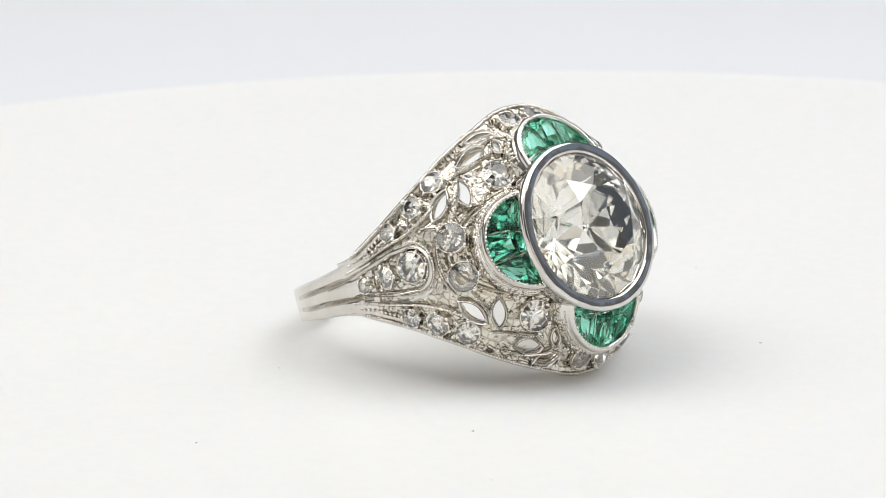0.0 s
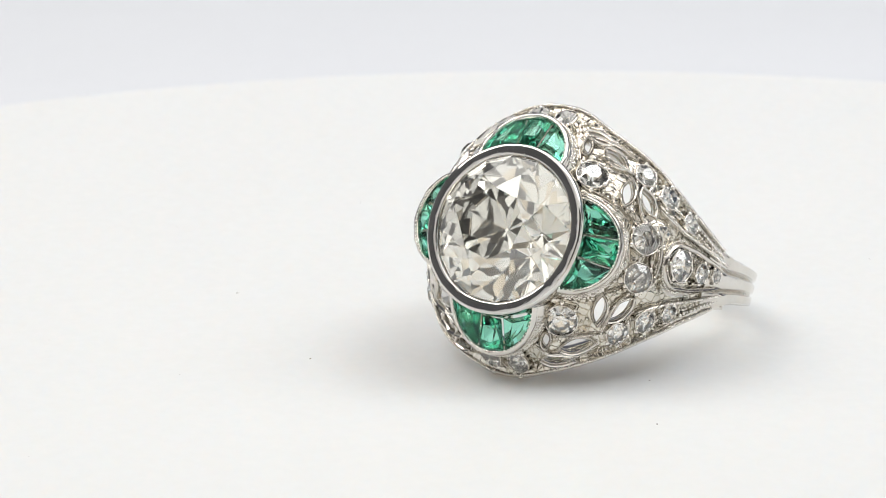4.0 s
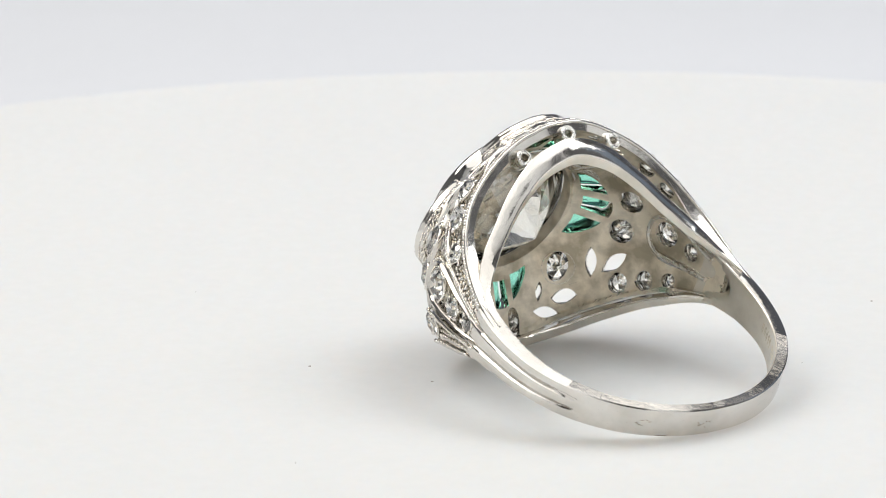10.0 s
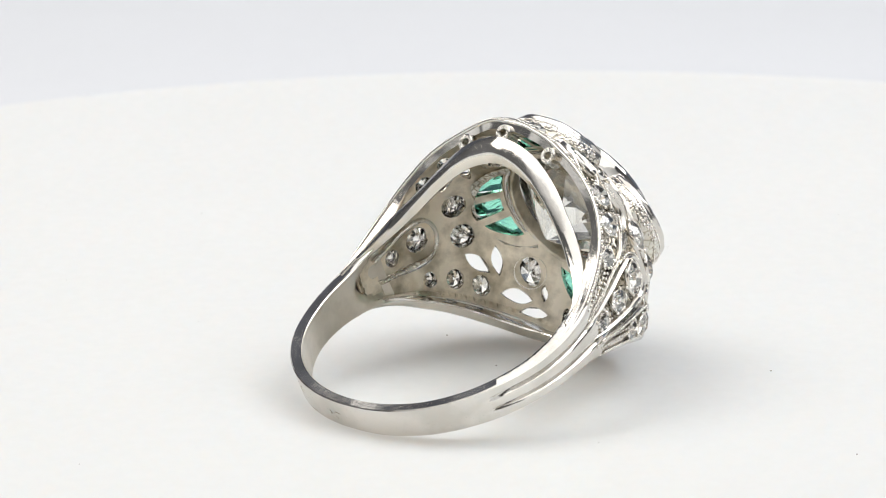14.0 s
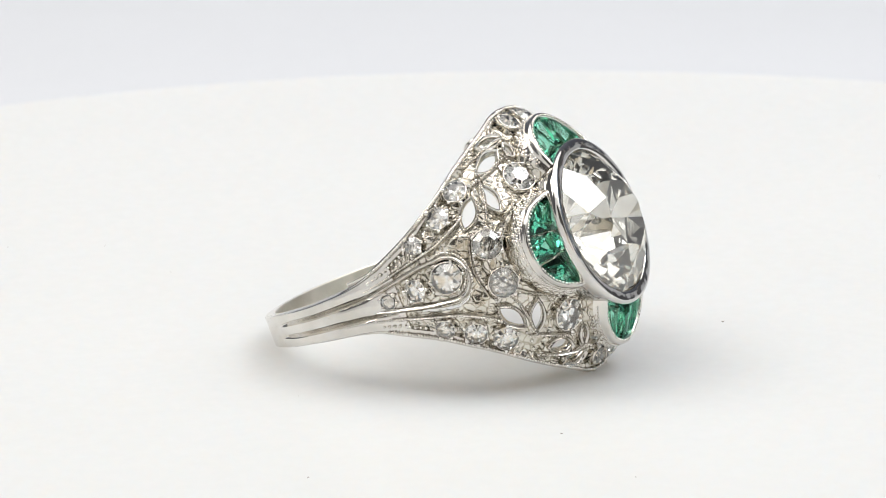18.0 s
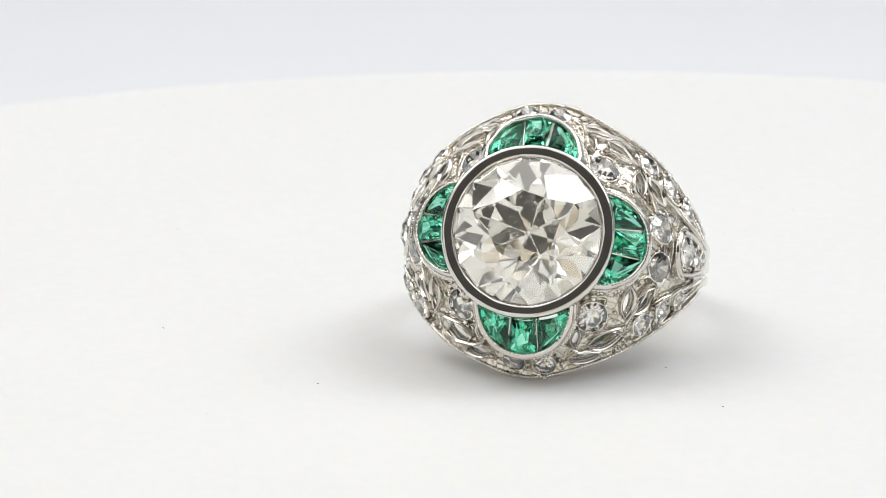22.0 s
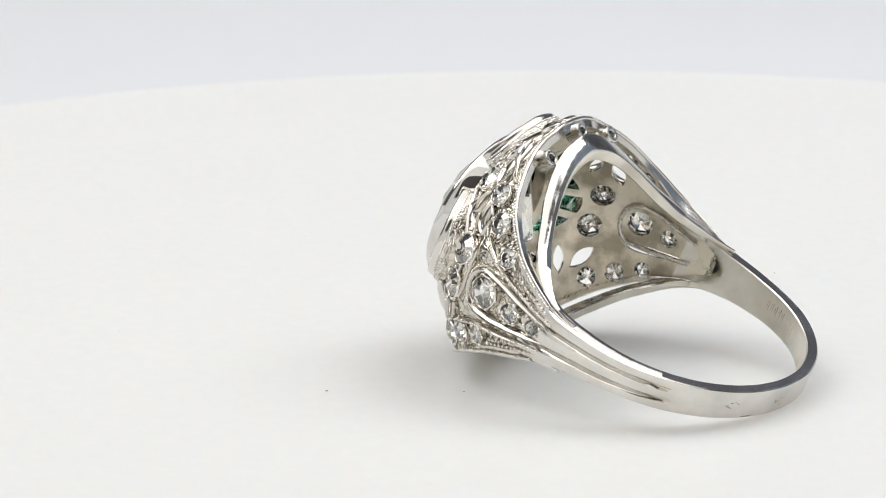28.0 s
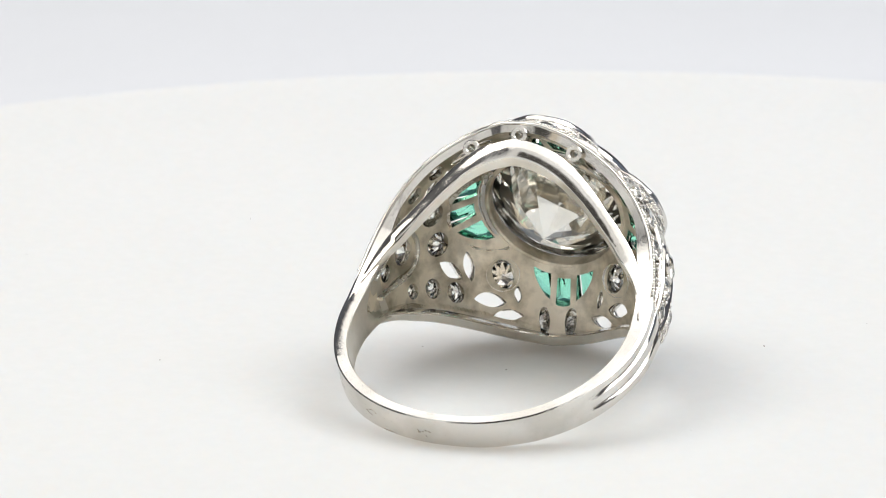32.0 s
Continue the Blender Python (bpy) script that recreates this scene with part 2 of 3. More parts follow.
def surf(s, u, h=0.0):
    """The point at girth s, width u and height h over the ring's outer face; s, u, h in mm."""
    a = abs(s)
    if u < -5:
        # the lower edge hangs out a little, and the ring rests on it
        u -= 0.19 * ((-u - 5) / 3.7) ** 2 * math.exp(-(a / 5.5) ** 2)
    if u > 3:
        # the upper edge runs to a blunt point over the finger
        side = math.exp(-((a - 7.2) / 2.8) ** 2)
        u -= (0.30 if s > 0 else 0.14) * side * min(1.2, (u - 3) / 5)
    w, v = float(np.interp(a, _sg, _wg)), float(np.interp(a, _sg, _vg))
    nw, nv = float(np.interp(a, _sg, _nw)), float(np.interp(a, _sg, _nv))
    k = 0.058 * min(1.0, max(0.0, 1.15 - a / 26))
    tilt = 2 * k * u
    ln = math.hypot(1.0, tilt)
    # the ground is sunk between the petals
    dip = 0.45 * math.exp(-((a - 5.2) ** 2 + (abs(u) - 4.6) ** 2) / 2.6)
    # and the shoulders swell along their middle
    swell = (0.30 if s < 0 else 0.17) * math.exp(-((a - 11.5) / 3.0) ** 2 - (u / 3.6) ** 2)
    d = h / ln - k * u * u - dip + swell
    if u > 3:
        # and its rim rolls in
        d -= 0.38 * side * min(1.0, max(0.0, (u / edge(a) - 0.78) / 0.22)) ** 1.5
    lift = h * tilt / ln
    back = min(1.0, max(0.0, (a - 11) / 9))
    # the band is bent: one flank hangs lower than the other
    sag = float(np.interp(a, SAG_AT, SAG_LOW if s < 0 else SAG_HIGH)) if a > 14 else 0.0
    return Vector((math.copysign(1, s) * (w + nw * d) - 0.30 * back, u + lift + 0.80 * back * min(1.0, -v / 18) - sag, v + nv * d))


def s_of(w):
    """Girth of a place w across, on the head."""
    return math.copysign(float(np.interp(abs(w), _wg[:300], _sg[:300])), w)


def up_at(s, u):
    e = 0.05
    a, b = surf(s + e, u) - surf(s - e, u), surf(s, u + e) - surf(s, u - e)
    n = a.cross(b).normalized()
    return n if n.dot(surf(s, u, 1) - surf(s, u)) > 0 else -n


def put(bm):
    bm.transform(LIE)
    bmesh.ops.recalc_face_normals(bm, faces=bm.faces[:])
    return bm


EDGE = [(0, 8.7), (2, 8.62), (4, 8.4), (6, 8.0), (7.8, 7.4), (9.5, 6.5), (10.6, 5.72), (11.6, 4.98), (12.6, 4.37), (13.8, 3.55), (15.2, 2.85), (17, 2.04), (18.4, 1.68), (20, 1.45), (23, 1.22), (27, 1.06), (31, 0.98), (36, 0.95)]


def smoothed(table, far, width):
    """A rounded curve through a short table, mirrored at zero."""
    x = np.linspace(-far, far, 1601)
    y = np.interp(np.abs(x), [a for a, b in table], [b for a, b in table])
    k = max(3, int(width / (x[1] - x[0])) | 1)
    win = np.hanning(k + 2)[1:-1]
    pad = np.pad(y, k // 2, mode="edge")
    return x, np.convolve(pad, win / win.sum(), mode="valid")


_ex, _ey = smoothed(EDGE, 36.0, 2.6)


def edge(s):
    return float(np.interp(abs(s), _ex, _ey))


# small stones: girth, width, diameter
STONES = [(-5.35, 4.42, 1.95), (-5.4, -4.65, 1.95), (5.15, 4.45, 1.95), (5.35, -4.85, 1.95)]
STONES += [(-9.4, 1.28, 1.80), (-9.28, -1.24, 1.80), (9.32, 1.18, 1.85), (9.42, -1.24, 1.80)]
STONES += [(-12.4, 0.2, 1.85), (-14.56, 0.08, 1.30), (-16.5, -0.05, 1.0), (12.56, 0.2, 1.90), (14.84, 0.1, 1.26), (16.64, 0.2, 1.0)]
STONES += [(-10.2, 5.0, 1.42), (-11.8, 3.8, 1.36), (-13.8, 2.72, 1.10), (9.1, 5.24, 1.42), (11.0, 4.16, 1.40), (13.04, 2.96, 1.20)]
STONES += [(-10.36, -4.6, 1.42), (-12.04, -3.66, 1.36), (-13.72, -2.8, 1.15), (9.56, -4.84, 1.42), (11.12, -3.72, 1.36), (12.8, -2.85, 1.10)]
STONES += [(-1.9, 7.72, 1.40), (1.0, 7.75, 1.35), (-0.95, -7.8, 1.40), (1.85, -7.82, 1.40)]

# pierced leaves: two tips and a width
LEAVES = [(-10.45, 2.55, -9.25, 4.35, 0.95), (-7.84, 2.84, -8.42, 4.88, 0.85), (-8.44, 5.6, -5.92, 6.46, 0.95), (-4.6, 5.75, -5.0, 6.75, 0.70), (-7.5, 7.1, -4.6, 7.15, 0.60)]
LEAVES += [(-10.15, -2.6, -8.9, -4.4, 0.95), (-7.55, -3.05, -8.3, -4.96, 0.85), (-7.8, -6.2, -5.44, -6.66, 0.95), (-4.0, -5.75, -4.1, -6.9, 0.75), (-6.8, -7.45, -3.5, -7.4, 0.60)]
LEAVES += [(9.95, 2.75, 8.8, 4.4, 0.95), (7.62, 2.9, 8.1, 4.85, 0.85), (7.8, 5.4, 5.9, 6.5, 0.95), (4.4, 5.7, 4.1, 6.9, 0.72), (6.8, 6.95, 3.7, 7.2, 0.60)]
LEAVES += [(9.75, -2.5, 8.55, -4.35, 0.95), (7.5, -2.75, 8.0, -4.75, 0.85), (8.48, -5.75, 5.84, -6.62, 0.95), (4.25, -5.8, 4.75, -6.8, 0.75), (7.6, -7.1, 4.4, -7.5, 0.60)]


def leaf_outline(a, b, c, d, wd, n=7):
    dx, dy = c - a, d - b
    ln = math.hypot(dx, dy)
    tx, ty = dx / ln, dy / ln
    pts = []
    for k in range(n):
        f = k / n
        pts.append((f, math.sin(math.pi * f) ** 0.8 * wd / 2))
    for k in range(n):
        f = 1 - k / n
        pts.append((f, -math.sin(math.pi * f) ** 0.8 * wd / 2))
    return [(a + dx * f - ty * o, b + dy * f + tx * o) for f, o in pts]


# emerald petals: four lobes round the large stone
LOBE_C, LOBE_R = 4.43, 3.2


def lobe_map(q, x, y):
    """x along the petal's chord, y outwards from the large stone -> girth and width."""
    w, u = ((x, y), (-y, x), (-x, -y), (y, -x))[q]
    return s_of(w), u


def lobe_at(q, x, y, h):
    """A point of a petal: flatter than the dome, leaning outwards."""
    dx, dy = ((-0.20, 0.22), (0.03, -0.06), (-0.14, 0.18), (0.06, 0.0))[q]
    x, y = x + dx, y + dy
    w, u = ((x, y + 0.45 * h), (-y - 0.45 * h, x), (-x, -y - 0.45 * h), (y + 0.45 * h, -x))[q]
    return TILT @ Vector((w, u, (4.98, 4.58, 4.63, 4.58)[q] - 0.50 * (y - 5.3) - 0.035 * x * x + 0.9 * h))


def emerald_outlines():
    def top(x):
        return LOBE_C + math.sqrt(max(0.0, 2.84 ** 2 - x * x))

    def low(x):
        return math.sqrt(5.40 ** 2 - x * x)
    mid = [(x, low(x)) for x in (-0.66, 0.0, 0.66)] + [(x, top(x)) for x in (0.84, 0.42, 0.0, -0.42, -0.84)]
    xs = (0.98, 1.45, 1.9, 2.25, 2.52, 2.70)
    right = [(x - 0.16 * (x == 0.98), low(x)) for x in xs] + [(x, top(x)) for x in reversed(xs)]
    left = [(-x, y) for x, y in reversed(right)]
    return [left, mid, right]


def inside(poly, pts):
    res = np.zeros(len(pts), bool)
    x, y = pts[:, 0], pts[:, 1]
    n = len(poly)
    for i in range(n):
        (x1, y1), (x2, y2) = poly[i], poly[(i + 1) % n]
        cross = (y1 > y) != (y2 > y)
        with np.errstate(divide="ignore", invalid="ignore"):
            res ^= cross & (x < (x2 - x1) * (y - y1) / (y2 - y1 + 1e-30) + x1)
    return res


def shrink(poly, f):
    cx, cy = sum(p[0] for p in poly) / len(poly), sum(p[1] for p in poly) / len(poly)
    return [(cx + (x - cx) * f, cy + (y - cy) * f) for x, y in poly]


def relief(s, u):
    """Chased ground of the dome: fine uneven tooling, a groove round the petals and along the edge."""
    w = float(np.interp(abs(s), _sg, _wg))
    # bright-cut facets: small planes, each with a tilt of its own
    near = noise.voronoi((s * 2.3, u * 2.3, 0.5))[1][0]
    lean = noise.cell_vector(near * 37.0) * 2 - Vector((1, 1, 1))
    cut = min(1.0, max(0.35, 0.65 + 1.6 * noise.noise((s * 0.55, u * 0.55, 1.9))))
    h = 0.30 * cut * (lean.x * (s - near.x / 2.3) + lean.y * (u - near.y / 2.3)) + 0.02 * noise.noise((s * 7.0, u * 7.0, 7.7))
    # sunk ground, but for the plain plates beside the arches and the rim
    plain = max(math.exp(-((abs(s) - 11.0) / 1.0) ** 2 - ((abs(u) - 2.1) / 0.5) ** 2) * 1.5, 1.0 - (edge(s) - abs(u)) / 0.5)
    h -= 0.09 + 0.24 * (1.0 - min(1.0, max(0.0, plain)))
    for cx, cy in ((LOBE_C, 0), (0, LOBE_C)):
        d = math.hypot(w - cx, abs(u) - cy) - LOBE_R
        h += 0.26 * math.exp(-((d - 0.05) / 0.40) ** 2) - 0.16 * math.exp(-((d - 0.48) / 0.10) ** 2)
    h -= 0.30 * max(0.0, (abs(s) - 16.7) / 1.5)
    d = edge(s) - abs(u)
    h -= 0.16 * math.exp(-((d - 0.42) / 0.14) ** 2)
    # raised stems between the leaves
    h += 0.12 * math.exp(-((abs(u) - 5.05 + 0.25 * (abs(s) - 8.2)) / 0.16) ** 2) if 6.6 < abs(s) < 9.0 else 0.0
    return h


FLANGE_AT, FLANGE = (0.0, 0.30, 0.42, 0.9), (0.66, 0.70, 0.50, 0.60)


def build_plate():
    """The pierced dome: one sheet cut through by leaves and by a seat for each stone."""
    from mathutils.geometry import delaunay_2d_cdt
    END = 18.2
    ss = np.linspace(-END, END, 96)
    outer = [(s, -edge(s)) for s in ss] + [(s, edge(s)) for s in ss[::-1]]
    holes = [[(s_of(5.0 * math.cos(a)), 5.0 * math.sin(a)) for a in np.linspace(0, 2 * math.pi, 48, endpoint=False)]]
    for s, u, d in STONES:
        holes.append([(s + 0.49 * d * math.cos(a), u + 0.49 * d * math.sin(a)) for a in np.linspace(0, 2 * math.pi, 12, endpoint=False)])
    for lf in LEAVES:
        holes.append(leaf_outline(*lf))
    for q in range(4):
        for poly in emerald_outlines():
            holes.append([lobe_map(q, x, y) for x, y in shrink(poly, 0.78)])
    # slits beside the drop-shaped loops
    for sx in (-1, 1):
        mid = [(11.25, -1.05), (11.7, -1.50), (12.4, -1.72), (13.2, -1.66), (14.2, -1.45), (15.2, -1.2)]
        wid = (0.03, 0.09, 0.12, 0.12, 0.10, 0.03)
        holes.append([(sx * a, b + k) for (a, b), k in zip(mid, wid)] + [(sx * a, b - k) for (a, b), k in zip(mid[::-1], wid[::-1])])
    pts, lines = [], []
    for poly in [outer] + holes:
        i0 = len(pts)
        pts += poly
        lines += [(i0 + k, i0 + (k + 1) % len(poly)) for k in range(len(poly))]
    gx, gy = np.meshgrid(np.arange(-END, END, 0.16), np.arange(-8.6, 8.61, 0.16))
    grid = np.stack([gx.ravel(), gy.ravel()], 1)
    ok = inside(outer, grid)
    arr = np.array(pts)
    for i in range(len(grid)):
        if ok[i] and np.min(np.abs(arr - grid[i]).sum(1)) < 0.10:
            ok[i] = False
    pts += [tuple(p) for p in grid[ok]]
    res = delaunay_2d_cdt([Vector(p) for p in pts], lines, [], 0, 1e-5)
    v2, faces = res[0], res[2]
    xy = np.array([(p.x, p.y) for p in v2])
    mid = np.array([xy[list(f)].mean(0) for f in faces])
    keep = inside(outer, mid)
    for h in holes:
        keep &= ~inside(h, mid)
    used = [f for f, k in zip(faces, keep) if k]
    bm = bmesh.new()
    top = [bm.verts.new(surf(x, y, relief(x, y))) for x, y in xy]
    # a flange runs round the edge of the hollow back
    low = [bm.verts.new(surf(x, y, -float(np.interp(edge(x) - abs(y), FLANGE_AT, FLANGE)) if abs(x) < 13.5 else -0.55)) for x, y in xy]
    count = {}
    for f in used:
        bm.faces.new([top[i] for i in f])
        bm.faces.new([low[i] for i in reversed(f)])
        for a, b in zip(f, list(f[1:]) + [f[0]]):
            count[(min(a, b), max(a, b))] = count.get((min(a, b), max(a, b)), 0) + 1
    for (a, b), c in count.items():
        if c == 1:
            f = bm.faces.new((top[a], top[b], low[b], low[a]))
            m = (xy[a] + xy[b]) / 2
            if abs(m[1]) > edge(m[0]) - 0.03:
                f.material_index = 2
    for v in [v for v in bm.verts if not v.link_faces]:
        bm.verts.remove(v)
    ob = part("pierced_dome", put(bm), ENGRAVED, ring, "pierced and engraved platinum dome with leaf cut-outs", sharp=38)
    ob.data.materials.append(INSIDE)
    ob.data.materials.append(POLISHED)
    # the unpolished back faces the finger
    heart = LIE @ Vector((0, 0, V0))
    for poly in ob.data.polygons:
        c = poly.center
        if poly.material_index == 0 and poly.normal.dot((heart - c).normalized()) > 0.35:
            poly.material_index = 1
    return ob


build_plate()


def sweep(bm, path, sections, closed=False):
    """Joins rows of points along a path into a skin; sections[i] is a closed loop of points."""
    rows = [[bm.verts.new(p) for p in sec] for sec in sections]
    n = len(rows[0])
    for i in range(len(rows) - (0 if closed else 1)):
        a, b = rows[i], rows[(i + 1) % len(rows)]
        for k in range(n):
            bm.faces.new((a[k], b[k], b[(k + 1) % n], a[(k + 1) % n]))
    if not closed:
        bm.faces.new(rows[0][::-1])
        bm.faces.new(rows[-1])


def build_shank():
    bm = bmesh.new()
    secs = []
    total = 2 * GIRTH
    for x in np.linspace(15.8, total - 15.8, 160):
        s = x if x <= GIRTH else x - total
        a = abs(s)
        hw = edge(s)
        th = float(np.interp(a, [15.8, 18, 24, 35], [1.04, 1.02, 0.85, 0.66]))
        g = float(np.interp(a, [15.6, 17.0, 17.6, 24.5, 26.9], [0.0, 0.20, 0.36, 0.26, 0.0]))
        low = float(np.interp(a, [15, 17.0, 17.8], [-0.35, -0.10, 0.0]))
        c = 0.36 * hw
        swell = 0.10 * float(np.interp(a, [17.0, 19.0, 25.0], [1.0, 0.8, 0.0]))
        # a polished bevel along both edges, widest at the shoulder
        bev = float(np.interp(a, [16.0, 18.0, 22.0, 26.0], [0.20, 0.34, 0.20, 0.0]))
        top = [(-hw, -0.08 - bev)]
        for u in np.linspace(-hw + 0.06 + 0.6 * bev, hw - 0.06 - 0.6 * bev, 25):
            lobe = math.cos(math.pi * u / (2 * c)) if abs(u) < c else math.sin(math.pi * (abs(u) - c) / (hw - c))
            top.append((u, swell * max(0.0, lobe) - g * math.exp(-((abs(u) - c) / 0.10) ** 2)))
        top.append((hw, -0.08 - bev))
        bot = [(hw, -th + 0.07)]
        for u in np.linspace(hw - 0.07, -hw + 0.07, 13):
            # the hollow of the shoulder runs out in a rounded tongue
            k = min(1.0, max(0.0, (a - 15.7 - 2.6 * (1 - (u / (hw - 0.07)) ** 2)) / 0.8))
            bot.append((u, -0.38 - (th - 0.38) * k * k * (3 - 2 * k)))
        bot.append((-hw, -th + 0.07))
        secs.append([surf(s, u, h + low) for u, h in top + bot])
    sweep(bm, None, secs)
    shank = part("shank", put(bm), POLISHED, ring, "polished platinum band with two cut grooves on each shoulder", sharp=35)
    shank.data.materials.append(SOFT)
    for poly in shank.data.polygons:
        if 27 <= poly.index % 42 < 41:
            poly.material_index = 1
    rnd = random.Random(8)
    for k in range(9):
        if k == 5:
            continue
        a = -(23.4 + 0.42 * k)
        bm = bmesh.new()
        th = float(np.interp(abs(a), [15, 18, 24, 35], [1.05, 1.02, 0.85, 0.66]))
        for da, u0, u1 in ((0.0, -0.2, 0.55), (0.16, rnd.uniform(-0.1, 0.2), rnd.uniform(0.3, 0.5))):
            quad = [surf(a + da + x, u, -th + h) for h in (0.02, -0.012) for x, u in ((0, u0), (0.07, u0), (0.07, u1), (0, u1))]
            v = [bm.verts.new(p) for p in quad]
            for f in ((0, 1, 2, 3), (7, 6, 5, 4), (0, 4, 5, 1), (1, 5, 6, 2), (2, 6, 7, 3), (3, 7, 4, 0)):
                bm.faces.new([v[i] for i in f])
        part("hallmark_stroke", put(bm), INSIDE, shank, "worn stamped hallmark stroke")
    # dents and scratches worn into the back of the band
    for back, side, long, n in ((5.25, 0.05, 0.5, 5), (1.35, -0.15, 0.35, 8), (3.9, -0.80, 0.9, 3)):
        for k in range(n):
            a0 = GIRTH - back + rnd.uniform(-0.45, 0.45)
            u0 = side + rnd.uniform(-0.28, 0.28) * (0.3 if side < -0.5 else 1.0)
            da, du = long * rnd.uniform(0.3, 1.0), rnd.uniform(-0.18, 0.10) * (0.2 if side < -0.5 else 1.0)
            wd = rnd.uniform(0.025, 0.05)
            bm = bmesh.new()
            v = [bm.verts.new(surf(x, y, h)) for h in (-0.03, 0.006) for x, y in ((a0, u0), (a0 + da * 0.5, u0 + du * 0.5 - wd), (a0 + da, u0 + du), (a0 + da * 0.5, u0 + du * 0.5 + wd))]
            for f in ((0, 1, 2, 3), (7, 6, 5, 4), (0, 4, 5, 1), (1, 5, 6, 2), (2, 6, 7, 3), (3, 7, 4, 0)):
                bm.faces.new([v[i] for i in f])
            part("scratch", put(bm), TARNISH, shank, "dull scratch worn into the band")


build_shank()


def lathe(bm, profile, n, centre=(0, 0)):
    rings = []
    for r, z in profile:
        rings.append([bm.verts.new((centre[0] + r * math.cos(2 * math.pi * k / n), centre[1] + r * math.sin(2 * math.pi * k / n), z)) for k in range(n)])
    for a, b in zip(rings, rings[1:] + rings[:1]):
        for k in range(n):
            bm.faces.new((a[k], b[k], b[(k + 1) % n], a[(k + 1) % n]))


# the large stone, its bezel and the petals lean a little towards the upper edge
TILT = Matrix.Translation((-0.05, -0.10, 5.30)) @ Vector((0, 0, 1)).rotation_difference(Vector((0.019, 0.032, 1))).to_matrix().to_4x4() @ Matrix.Translation((0, 0, -5.1))


def wear(bm, amount, scale):
    """Hand-made unevenness, in millimetres."""
    for v in bm.verts:
        v.co += noise.noise_vector(v.co * scale) * amount + noise.noise_vector(v.co * scale * 4 + Vector((5, 1, 3))) * (amount * 0.3)


def build_bezel():
    bm = bmesh.new()
    prof = [(5.1, 3.6), (5.2, 3.75), (5.36, 4.3), (5.44, 4.85), (5.455, 5.0), (5.45, 5.15), (5.42, 5.27), (5.37, 5.35), (5.29, 5.385), (5.16, 5.392), (5.02, 5.392), (4.88, 5.39), (4.76, 5.38), (4.69, 5.35), (4.65, 5.27), (4.72, 5.14), (4.71, 4.86), (4.52, 4.60), (4.60, 3.75), (4.85, 3.6)]
    lathe(bm, prof, 160)
    wear(bm, 0.018, 1.1)
    bm.transform(TILT)
    part("bezel", put(bm), BRIGHT, ring, "broad polished platinum bezel round the large diamond", sharp=50)
    bm = bmesh.new()
    lathe(bm, [(4.50, 4.62), (4.38, 4.40), (4.35, 3.85), (4.39, 3.68), (4.52, 3.60), (4.66, 3.66), (4.72, 3.8), (4.72, 4.1), (4.58, 4.58)], 96)
    bm.transform(TILT)
    part("bezel_cup", put(bm), INSIDE, ring, "dull platinum cup under the large diamond", sharp=40)


build_bezel()


def brilliant(rg, rt, crown, pav, culet, girdle=0.10, star=0.33, half=0.72):
    """An old round brilliant with its girdle at height 0: table, stars, kites, halves, and an open culet."""
    bm = bmesh.new()
    C = math.cos(math.pi / 8)

    def at(r, k, z):
        return bm.verts.new((r * math.cos(k * math.pi / 8), r * math.sin(k * math.pi / 8), z))
    m = (crown - girdle) / (rg - rt)
    q = rt + star * (rg - rt)
    rs, zs = q / C, crown - m * (q - rt)
    T = [at(rt, 2 * k, crown) for k in range(8)]
    St = [at(rs, 2 * k + 1, zs) for k in range(8)]
    G = [at(rg, k, girdle) for k in range(16)]
    G2 = [at(rg, k, -girdle) for k in range(16)]
    pm = (pav - girdle) / (rg - culet)
    pq = culet + (1 - half) * (rg - culet)
    rl, zl = pq / C, -pav + pm * (pq - culet)
    Lw = [at(rl, 2 * k + 1, zl) for k in range(8)]
    Cu = [at(culet, 2 * k, -pav) for k in range(8)]
    bm.faces.new(T)
    bm.faces.new(Cu[::-1])
    for k in range(8):
        j = (k + 1) % 8
        bm.faces.new((T[j], T[k], St[k]))
        bm.faces.new((T[k], St[k - 1], G[2 * k], St[k]))
        bm.faces.new((St[k], G[2 * k], G[2 * k + 1]))
        bm.faces.new((St[k], G[2 * k + 1], G[(2 * k + 2) % 16]))
        bm.faces.new((Cu[k], Lw[k], G2[2 * k], Lw[k - 1]))
        bm.faces.new((Lw[k], G2[2 * k + 1], G2[2 * k]))
        bm.faces.new((Lw[k], G2[(2 * k + 2) % 16], G2[2 * k + 1]))
        bm.faces.new((Cu[j], Lw[k], Cu[k]))
    for k in range(16):
        bm.faces.new((G[k], G2[k], G2[(k + 1) % 16], G[(k + 1) % 16]))
    bmesh.ops.recalc_face_normals(bm, faces=bm.faces[:])
    return bm


def single_cut(rg, rt, crown, pav, girdle=0.012):
    """A small old single-cut stone: table, eight crown and eight pavilion facets."""
    bm = bmesh.new()
    rows = [[bm.verts.new((r * math.cos(k * math.pi / 4), r * math.sin(k * math.pi / 4), z)) for k in range(8)] for r, z in ((rt, crown), (rg, girdle), (rg, -girdle))]
    tip = bm.verts.new((0, 0, -pav))
    bm.faces.new(rows[0])
    for k in range(8):
        j = (k + 1) % 8
        bm.faces.new((rows[0][k], rows[1][k], rows[1][j], rows[0][j]))
        bm.faces.new((rows[1][k], rows[2][k], rows[2][j], rows[1][j]))
        bm.faces.new((rows[2][k], tip, rows[2][j]))
    bmesh.ops.recalc_face_normals(bm, faces=bm.faces[:])
    return bm


